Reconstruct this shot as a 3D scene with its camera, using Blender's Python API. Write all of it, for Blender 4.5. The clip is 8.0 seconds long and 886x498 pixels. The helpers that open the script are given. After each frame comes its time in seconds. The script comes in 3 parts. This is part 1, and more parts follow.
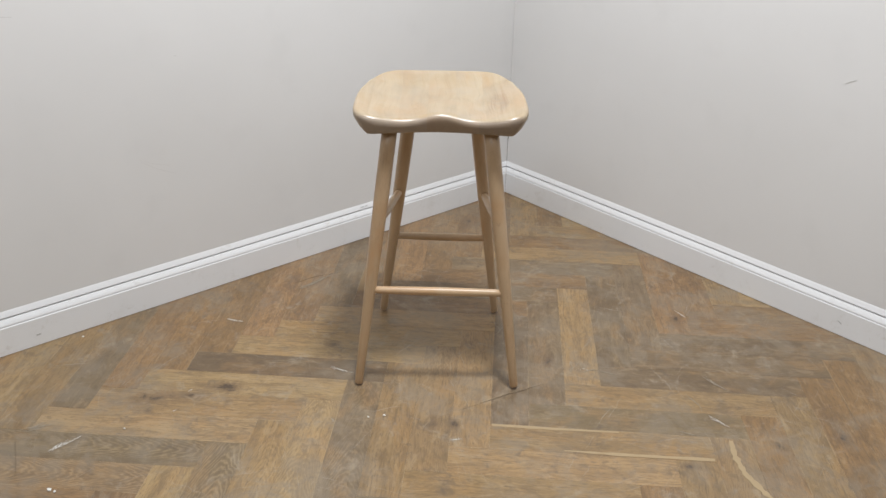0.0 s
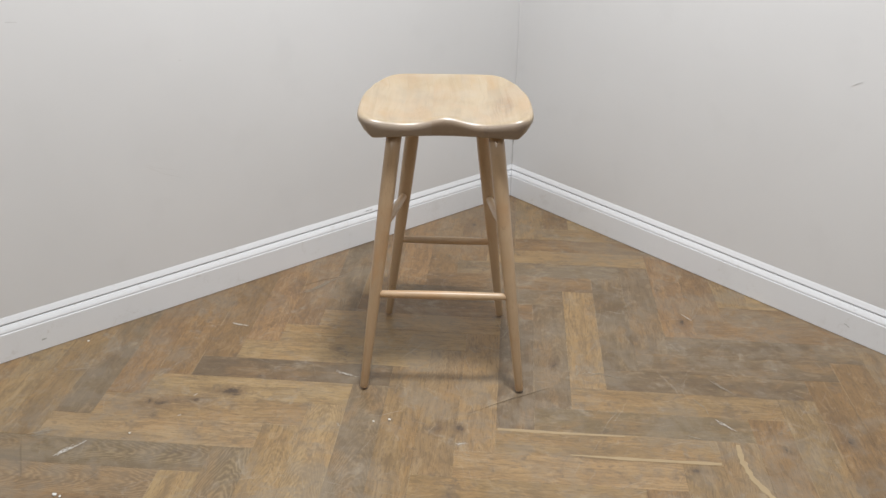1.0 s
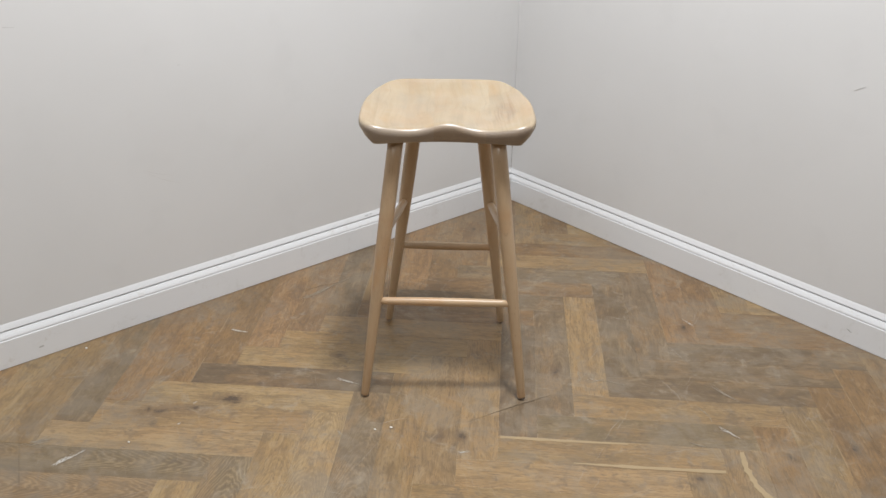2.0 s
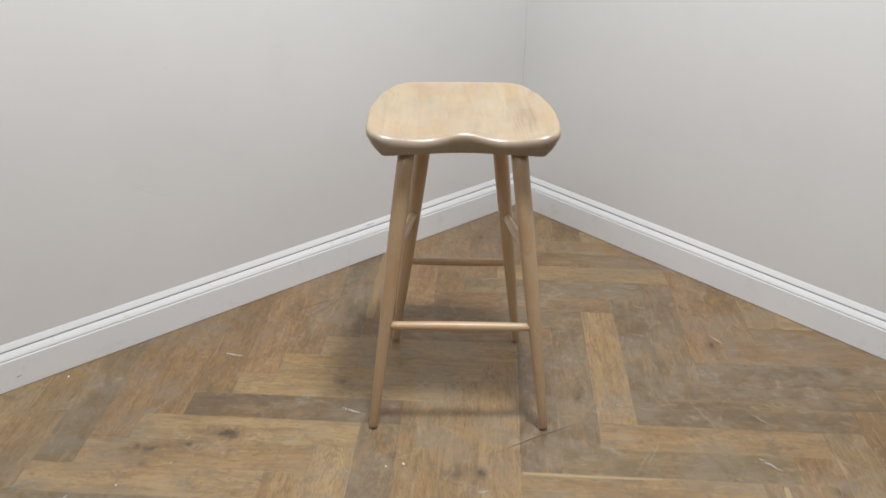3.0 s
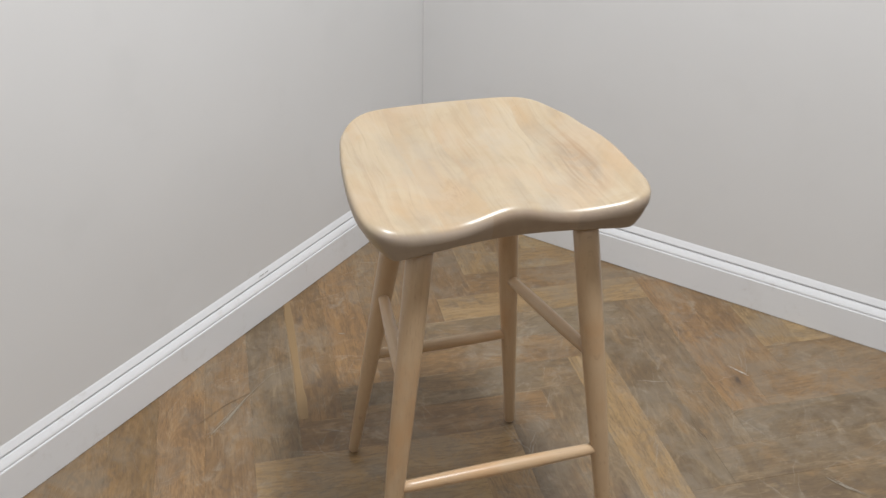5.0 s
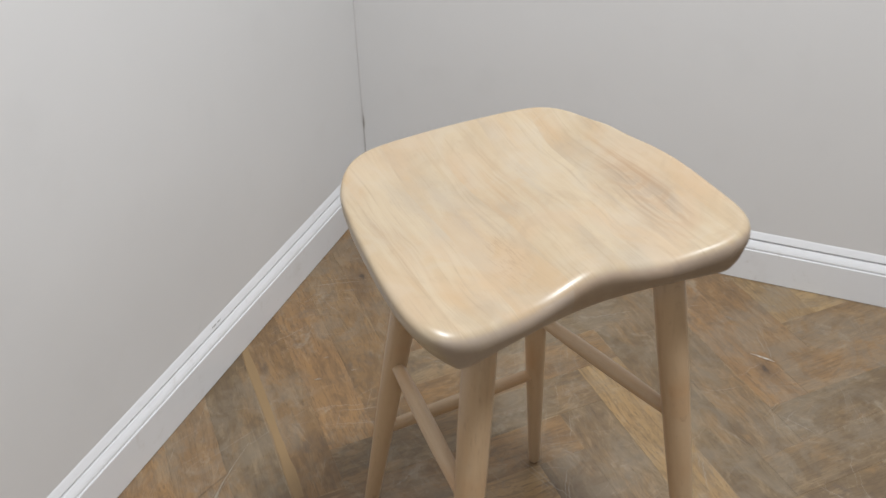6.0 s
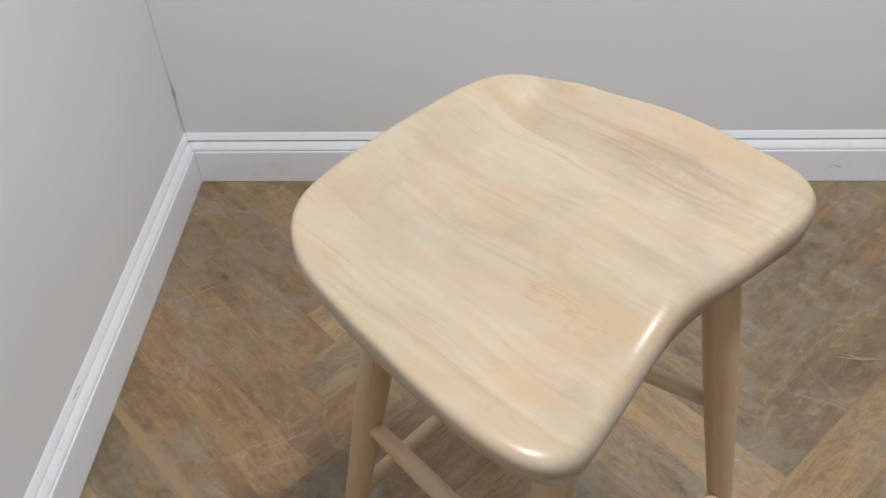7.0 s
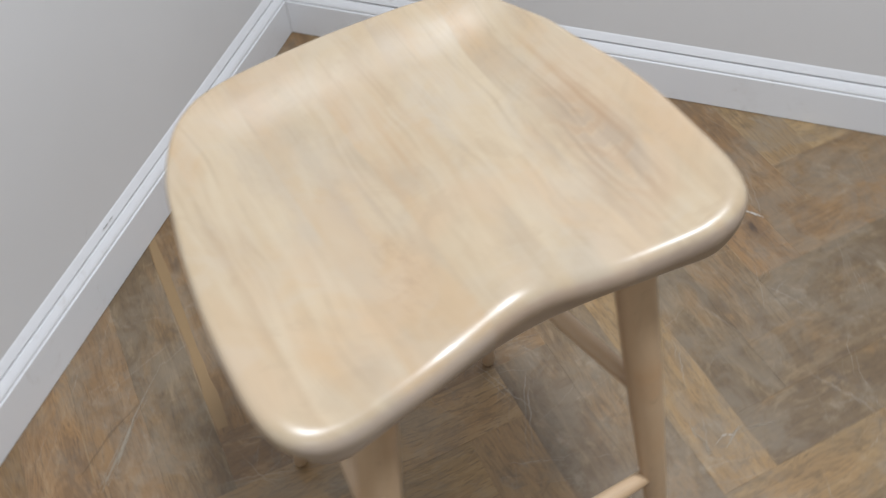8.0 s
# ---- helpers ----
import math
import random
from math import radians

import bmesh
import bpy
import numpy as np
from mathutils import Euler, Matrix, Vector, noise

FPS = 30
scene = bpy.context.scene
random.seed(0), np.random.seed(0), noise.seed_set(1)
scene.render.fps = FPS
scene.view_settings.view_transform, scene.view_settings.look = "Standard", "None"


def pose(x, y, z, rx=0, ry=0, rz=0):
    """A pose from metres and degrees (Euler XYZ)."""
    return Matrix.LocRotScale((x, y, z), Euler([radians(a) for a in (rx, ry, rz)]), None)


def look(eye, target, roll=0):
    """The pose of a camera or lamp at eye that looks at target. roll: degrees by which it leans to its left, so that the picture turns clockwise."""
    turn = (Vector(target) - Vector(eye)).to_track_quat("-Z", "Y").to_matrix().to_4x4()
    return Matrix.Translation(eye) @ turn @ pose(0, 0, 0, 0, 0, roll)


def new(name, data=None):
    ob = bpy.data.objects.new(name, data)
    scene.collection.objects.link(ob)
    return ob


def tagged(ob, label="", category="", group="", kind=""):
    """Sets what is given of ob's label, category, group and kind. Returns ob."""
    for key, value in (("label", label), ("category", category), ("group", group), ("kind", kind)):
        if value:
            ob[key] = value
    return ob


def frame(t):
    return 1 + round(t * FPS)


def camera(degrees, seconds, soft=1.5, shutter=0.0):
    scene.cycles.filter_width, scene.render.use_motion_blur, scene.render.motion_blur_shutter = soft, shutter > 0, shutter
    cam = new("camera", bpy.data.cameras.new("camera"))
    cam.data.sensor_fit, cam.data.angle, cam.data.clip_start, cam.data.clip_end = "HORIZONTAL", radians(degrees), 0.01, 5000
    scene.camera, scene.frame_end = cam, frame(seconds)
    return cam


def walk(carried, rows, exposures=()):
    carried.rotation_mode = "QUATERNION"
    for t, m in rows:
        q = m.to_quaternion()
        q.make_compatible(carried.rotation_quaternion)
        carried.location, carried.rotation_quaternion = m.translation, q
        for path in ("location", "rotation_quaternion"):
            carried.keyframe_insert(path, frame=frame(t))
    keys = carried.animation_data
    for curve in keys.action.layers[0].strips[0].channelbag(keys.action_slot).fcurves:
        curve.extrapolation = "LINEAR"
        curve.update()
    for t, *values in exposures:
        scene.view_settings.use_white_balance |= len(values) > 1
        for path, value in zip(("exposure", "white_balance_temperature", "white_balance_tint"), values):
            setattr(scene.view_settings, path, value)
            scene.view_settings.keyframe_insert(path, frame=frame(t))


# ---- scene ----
# ---- camera and walk ----
cam = camera(53.2, 8.0, soft=1.5, shutter=0.4)
PATH = [
    (0, (2.21, -2.235, 1.283), (0.855, -1.054, 0.406), 1.1),
    (0.5, (2.217, -2.23, 1.279), (0.854, -1.056, 0.405), 0.8),
    (1, (2.207, -2.231, 1.282), (0.841, -1.057, 0.411), 0.8),
    (2.5, (2.128, -2.228, 1.29), (0.78, -1.037, 0.417), 0.8),
    (3, (2.001, -2.152, 1.266), (0.668, -0.955, 0.379), 0.7),
    (3.3, (1.88, -2.075, 1.277), (0.553, -0.872, 0.388), 1.0),
    (3.5, (1.801, -2.007, 1.265), (0.484, -0.787, 0.386), 0.7),
    (3.7, (1.722, -1.977, 1.275), (0.419, -0.752, 0.381), 0.9),
    (4, (1.621, -1.953, 1.249), (0.368, -0.679, 0.351), 1.2),
    (4.2, (1.532, -1.949, 1.243), (0.365, -0.613, 0.318), 1.9),
    (5.3, (1.1, -1.826, 1.228), (0.301, -0.357, 0.131), 0.3),
    (5.5, (1.037, -1.782, 1.222), (0.286, -0.303, 0.105), -0.4),
    (5.7, (0.982, -1.743, 1.216), (0.281, -0.253, 0.08), -0.5),
    (6, (0.905, -1.69, 1.216), (0.275, -0.192, 0.05), -1.4),
    (6.3, (0.798, -1.623, 1.206), (0.299, -0.123, -0.02), -2.7),
    (6.5, (0.724, -1.575, 1.208), (0.344, -0.087, -0.074), -3.0),
    (6.7, (0.677, -1.524, 1.196), (0.406, -0.05, -0.128), -3.3),
    (7, (0.638, -1.466, 1.185), (0.515, -0.013, -0.185), -3.1),
    (7.3, (0.64, -1.436, 1.176), (0.545, 0.006, -0.207), -2.9),
    (7.5, (0.671, -1.42, 1.177), (0.589, -0.019, -0.248), -2.2),
    (7.7, (0.729, -1.408, 1.18), (0.494, -0.114, -0.326), -3.5),
    (7.8, (0.77, -1.397, 1.186), (0.441, -0.163, -0.354), -4.5),
    (8, (0.858, -1.337, 1.187), (0.384, -0.193, -0.383), -5.1),
]
walk(cam, [(t, look(eye, target, roll)) for t, eye, target, roll in PATH], exposures=[(0, -0.01, 6480, 10), (4, -0.07, 6520, 10), (5.5, -0.12, 6460, 10), (7.0, -0.16, 6290, 10), (8, -0.17, 6120, 10)])


# ---- world, lamps and exposure ----
ROOM_X, ROOM_Y, ROOM_Z = 6.4, -5.6, 2.75        # far sides of the room; the corner of the skirting faces is the origin
SKIRT = 0.015                                   # skirting thickness: the wall faces stand this far behind it

world = bpy.data.worlds.new("world")
scene.world = world
world.use_nodes = True
world.node_tree.nodes["Background"].inputs[0].default_value = (0.8, 0.85, 0.9, 1)
world.node_tree.nodes["Background"].inputs[1].default_value = 0.05


def overhead_light(x, y, watts, size=0.6, color=(0.96, 0.98, 1.0)):
    """A square area light at ceiling height that shines straight down."""
    light = bpy.data.lights.new("overhead_light", "AREA")
    light.shape, light.size, light.energy, light.color = "SQUARE", size, watts, color
    ob = new("overhead_light", light)
    ob.location = (x, y, ROOM_Z - 0.03)
    return ob


overhead_light(1.13, -1.07, 66, 0.30)
# the second is an unseen fill, added to brighten the north wall
overhead_light(2.1, -3.4, 34, 1.2)
overhead_light(4.5, -1.8, 11, 0.7)


# ---- materials ----
class Nodes:
    """A short way to write node trees."""

    def __init__(self, name):
        self.mat = bpy.data.materials.new(name)
        self.mat.use_nodes = True
        self.tree = self.mat.node_tree
        self.bsdf = self.tree.nodes["Principled BSDF"]

    def set(self, socket, value):
        if isinstance(value, bpy.types.NodeSocket):
            self.tree.links.new(value, socket)
        else:
            socket.default_value = value

    def node(self, kind, inputs=None, **attrs):
        n = self.tree.nodes.new(kind)
        for key, value in attrs.items():
            setattr(n, key, value)
        for key, value in (inputs or {}).items():
            self.set(n.inputs[key], value)
        return n

    def math(self, op, a, b=0.0, c=0.0, clamp=False):
        n = self.node("ShaderNodeMath", operation=op, use_clamp=clamp)
        for k, value in enumerate((a, b, c)):
            self.set(n.inputs[k], value)
        return n.outputs[0]

    def xyz(self, x, y, z=0.0):
        return self.node("ShaderNodeCombineXYZ", {0: x, 1: y, 2: z}).outputs[0]

    def noise(self, vector, scale, detail=3.0, rough=0.55, distortion=0.0):
        n = self.node("ShaderNodeTexNoise", {"Vector": vector, "Scale": scale, "Detail": detail, "Roughness": rough, "Distortion": distortion})
        return n.outputs[0]

    def ramp(self, value, low, high, to_low=0.0, to_high=1.0):
        n = self.node("ShaderNodeMapRange", {0: value, 1: low, 2: high, 3: to_low, 4: to_high}, interpolation_type="SMOOTHSTEP")
        return n.outputs[0]

    def mix(self, factor, a, b, blend="MIX"):
        n = self.node("ShaderNodeMix", data_type="RGBA", blend_type=blend)
        self.set(n.inputs[0], factor)
        for k, value in ((6, a), (7, b)):
            self.set(n.inputs[k], (*value, 1.0) if isinstance(value, tuple) and len(value) == 3 else value)
        return n.outputs[2]

    def bump(self, height, strength, distance=0.001):
        n = self.node("ShaderNodeBump", {"Height": height, "Strength": strength, "Distance": distance})
        self.set(self.bsdf.inputs["Normal"], n.outputs[0])

    def done(self, color, rough, **more):
        self.set(self.bsdf.inputs["Base Color"], (*color, 1.0) if isinstance(color, tuple) else color)
        self.set(self.bsdf.inputs["Roughness"], rough)
        for key, value in more.items():
            self.set(self.bsdf.inputs[key.replace("_", " ")], value)
        return self.mat


def wall_paint():
    n = Nodes("wall_paint")
    at = n.node("ShaderNodeNewGeometry").outputs["Position"]
    cloud = n.noise(at, 1.3, 4)
    blotch = n.noise(at, 7.0, 3)
    roller = n.noise(at, 260.0, 2)
    color = n.mix(n.ramp(cloud, 0.3, 0.7), (0.682, 0.680, 0.677), (0.712, 0.710, 0.707))
    color = n.mix(n.math("MULTIPLY", n.ramp(blotch, 0.55, 0.75), 0.25), color, (0.636, 0.633, 0.628))
    n.bump(roller, 0.10, 0.0006)
    return n.done(color, 0.55)


def white_paint():
    n = Nodes("skirting_gloss")
    at = n.node("ShaderNodeNewGeometry").outputs["Position"]
    grime = n.noise(at, 9.0, 5, 0.65)
    color = n.mix(n.math("MULTIPLY", n.ramp(grime, 0.55, 0.8), 0.35), (0.785, 0.795, 0.81), (0.62, 0.61, 0.59))
    smudge = n.math("MULTIPLY", n.ramp(n.noise(at, 28.0, 5, 0.7, 0.6), 0.56, 0.72), n.ramp(grime, 0.40, 0.60))
    color = n.mix(n.math("MULTIPLY", smudge, 0.45), color, (0.58, 0.555, 0.52))
    n.bump(n.noise(at, 60.0, 2), 0.06, 0.0008)
    return n.done(color, n.ramp(grime, 0.3, 0.8, 0.28, 0.45))


def plain(name, color, rough=0.6):
    n = Nodes(name)
    at = n.node("ShaderNodeNewGeometry").outputs["Position"]
    v = n.noise(at, 40.0, 3)
    return n.done(n.mix(n.math("MULTIPLY", v, 0.5), color, tuple(c * 0.72 for c in color)), rough)


KNOTS = [(0.482, -1.441, 0, 0.044), (0.409, -1.602, 0, 0.046), (0.461, -1.525, 0, 0.040), (0.490, -1.119, 0, 0.020), (1.570, -0.434, 1, 0.026), (1.493, -0.574, 1, 0.024), (0.913, -0.730, 1, 0.024), (0.957, -1.096, 1, 0.020), (1.404, -0.793, 0, 0.020), (0.925, -1.135, 1, 0.024), (0.995, -0.285, 1, 0.030), (0.115, -0.286, 1, 0.018)]
PLANK_W, PLANK_L = 0.0912, 0.5093
LAID = radians(45.0)                            # how the floor blocks are turned against the walls


def plank_oak(name, far=False):
    """Worn, rubbed oak; the grain runs along the plank's own u. The object colour's alpha says how strongly the board is figured."""
    n = Nodes(name)
    uv = n.node("ShaderNodeUVMap", uv_map="grain").outputs[0]
    parts = n.node("ShaderNodeSeparateXYZ", {0: uv})
    u, v = parts.outputs[0], parts.outputs[1]
    at = n.node("ShaderNodeNewGeometry").outputs["Position"]
    if far:
        pick = n.node("ShaderNodeNewGeometry").outputs["Random Per Island"]
        tone, arched = n.mix(pick, (0.195, 0.130, 0.073), (0.27, 0.185, 0.104)), 0.2
    else:
        info = n.node("ShaderNodeObjectInfo")
        pick, tone, arched = info.outputs["Random"], info.outputs["Color"], info.outputs["Alpha"]
    shift = n.math("MULTIPLY", pick, 71.0)
    vv = v

    def along(a, b, seed=0.0):
        return n.xyz(n.math("MULTIPLY", u, a), n.math("MULTIPLY", vv, b), n.math("ADD", shift, seed))

    sway = n.noise(along(5.0, 13.0), 1.0, 2)
    vv = n.math("ADD", v, n.math("MULTIPLY", n.math("SUBTRACT", sway, 0.5), 0.03))
    fibre = n.noise(along(10.0, 190.0), 1.0, 4, 0.65)
    broad = n.noise(along(4.0, 34.0, 9.0), 1.0, 4, 0.62)
    pores = n.noise(along(42.0, 480.0, 3.0), 1.0, 2, 0.5)
    stain = n.noise(along(6.0, 24.0, 23.0), 1.0, 5, 0.64, 0.3)
    ember = n.noise(along(6.0, 12.0, 37.0), 1.0, 4, 0.62, 0.4)
    film = n.noise(at, 2.6, 6, 0.68, 0.5)
    haze = n.noise(at, 11.0, 6, 0.70, 0.7)
    smear = n.noise(at, 24.0, 5, 0.68, 1.0)
    dark = n.mix(0.58, tone, (0.075, 0.050, 0.033))
    pale = n.mix(0.50, tone, (0.42, 0.315, 0.190))
    umber = n.mix(0.58, tone, (0.115, 0.075, 0.044))
    amber = n.mix(0.55, tone, (0.32, 0.185, 0.075))
    color = n.mix(n.math("MULTIPLY", n.ramp(broad, 0.40, 0.66), 0.40), tone, umber)
    color = n.mix(n.math("MULTIPLY", n.ramp(ember, 0.46, 0.62), 0.70), color, amber)
    color = n.mix(n.math("MULTIPLY", n.ramp(broad, 0.30, 0.46, 1.0, 0.0), 0.38), color, pale)
    color = n.mix(n.math("MULTIPLY", n.ramp(stain, 0.49, 0.66), 0.52), color, umber)
    color = n.mix(n.math("MULTIPLY", n.ramp(fibre, 0.50, 0.64), 0.52), color, dark)
    color = n.mix(n.math("MULTIPLY", n.ramp(pores, 0.57, 0.67), 0.48), color, (0.08, 0.053, 0.034))
    # arched figure: nested arches that open along the board, pale on dark
    off = n.math("SUBTRACT", v, n.math("MULTIPLY_ADD", pick, 0.03, 0.030))
    arch = n.math("ADD", n.math("MULTIPLY_ADD", n.math("MULTIPLY", off, off), 62.0, u), n.math("MULTIPLY", n.noise(along(9.0, 30.0, 61.0), 1.0, 3, 0.6), 0.11))
    wave = n.math("SINE", n.math("MULTIPLY", arch, 265.0))
    where = n.math("MULTIPLY", n.ramp(n.noise(along(4.2, 3.0, 71.0), 1.0, 2), 0.36, 0.56), arched)
    color = n.mix(n.math("MULTIPLY", n.math("MULTIPLY", n.ramp(wave, -0.9, 0.3, 1.0, 0.0), where), 0.55), color, dark)
    color = n.mix(n.math("MULTIPLY", n.math("MULTIPLY", n.ramp(wave, 0.35, 1.0), where), 0.42), color, pale)
    # knots: scattered small ones, and the large ones where they lie
    scattered = n.ramp(n.noise(along(10.0, 19.0, 17.0), 1.0, 3, 0.55, 0.8), 0.68, 0.82)
    color = n.mix(n.math("MULTIPLY", scattered, 0.65), color, (0.075, 0.048, 0.031))
    wob = n.noise(at, 24.0, 5, 0.66, 0.8)
    xyz = n.node("ShaderNodeSeparateXYZ", {0: at})
    for kx, ky, deep, size in KNOTS if not far else ():
        turn = LAID + (math.pi / 2 if deep else 0.0)
        dx, dy = n.math("SUBTRACT", xyz.outputs[0], kx), n.math("SUBTRACT", xyz.outputs[1], ky)
        a = n.math("ADD", n.math("MULTIPLY", dx, math.cos(turn) / size), n.math("MULTIPLY", dy, math.sin(turn) / size))
        b = n.math("ADD", n.math("MULTIPLY", dx, -math.sin(turn) / size * 1.7), n.math("MULTIPLY", dy, math.cos(turn) / size * 1.7))
        r = n.math("ADD", n.math("SQRT", n.math("ADD", n.math("MULTIPLY", a, a), n.math("MULTIPLY", b, b))), n.math("MULTIPLY", n.math("SUBTRACT", wob, 0.5), 3.2))
        color = n.mix(n.math("MULTIPLY", n.ramp(r, 0.25, 1.7, 1.0, 0.0), 0.62), color, (0.125, 0.078, 0.045))
        color = n.mix(n.math("MULTIPLY", n.ramp(r, 0.0, 0.62, 1.0, 0.0), 0.82), color, (0.058, 0.040, 0.029))
    # small dirt in drifts
    drift = n.math("MULTIPLY", n.ramp(smear, 0.46, 0.68), n.ramp(haze, 0.46, 0.62))
    color = n.mix(n.math("MULTIPLY", drift, 0.70), color, (0.115, 0.086, 0.062))
    mottle = n.noise(along(16.0, 40.0, 83.0), 1.0, 5, 0.68, 0.8)
    color = n.mix(n.math("MULTIPLY", n.ramp(mottle, 0.53, 0.63), 0.54), color, dark)
    color = n.mix(n.math("MULTIPLY", n.ramp(mottle, 0.34, 0.46, 1.0, 0.0), 0.44), color, pale)
    # edges rubbed down to pale wood in places
    across = n.math("MINIMUM", n.math("ABSOLUTE", v), n.math("ABSOLUTE", n.math("SUBTRACT", v, PLANK_W)))
    onward = n.math("MINIMUM", n.math("ABSOLUTE", u), n.math("ABSOLUTE", n.math("SUBTRACT", u, PLANK_L)))
    edge = n.ramp(n.math("MINIMUM", across, onward), 0.0006, 0.0022, 1.0, 0.0)
    worn = n.math("MULTIPLY", edge, n.ramp(n.noise(at, 6.0, 4, 0.65), 0.50, 0.62))
    color = n.mix(n.math("MULTIPLY", worn, 0.42), color, (0.36, 0.265, 0.150))
    # grey rubbed film that lies across the boards
    rubbed = n.math("MULTIPLY", n.ramp(film, 0.44, 0.56), n.ramp(haze, 0.40, 0.58, 0.10, 1.0))
    color = n.mix(n.math("MULTIPLY", rubbed, 0.46), color, (0.240, 0.198, 0.144))
    chalk = n.math("MULTIPLY", n.ramp(n.noise(at, 8.0, 6, 0.72, 1.2), 0.52, 0.68), n.ramp(smear, 0.40, 0.62))
    color = n.mix(n.math("MULTIPLY", chalk, 0.46), color, (0.34, 0.290, 0.215))
    for turn, seed in ((0.5, 0.0), (1.15, 3.0), (1.9, 7.0), (2.7, 13.0)):
        c, s_ = math.cos(turn), math.sin(turn)
        p = n.math("ADD", n.math("MULTIPLY", xyz.outputs[0], c), n.math("MULTIPLY", xyz.outputs[1], s_))
        q = n.math("SUBTRACT", n.math("MULTIPLY", xyz.outputs[1], c), n.math("MULTIPLY", xyz.outputs[0], s_))
        q = n.math("ADD", q, n.math("MULTIPLY", film, 0.07))
        line = n.noise(n.xyz(n.math("MULTIPLY", p, 5.0), n.math("MULTIPLY", q, 300.0), seed), 1.0, 2, 0.5)
        gate = n.ramp(n.noise(n.xyz(n.math("MULTIPLY", p, 3.0), n.math("MULTIPLY", q, 9.0), seed + 4.0), 1.0, 2), 0.50, 0.66)
        color = n.mix(n.math("MULTIPLY", n.math("MULTIPLY", n.ramp(line, 0.63, 0.73), gate), 0.40), color, (0.37, 0.335, 0.28))
    n.bump(n.math("ADD", n.math("SUBTRACT", fibre, n.math("MULTIPLY", n.ramp(pores, 0.60, 0.70), 0.4)), n.math("MULTIPLY", broad, 0.6)), 0.30, 0.0009)
    return n.done(color, n.ramp(haze, 0.3, 0.75, 0.30, 0.48), Specular_IOR_Level=0.50)


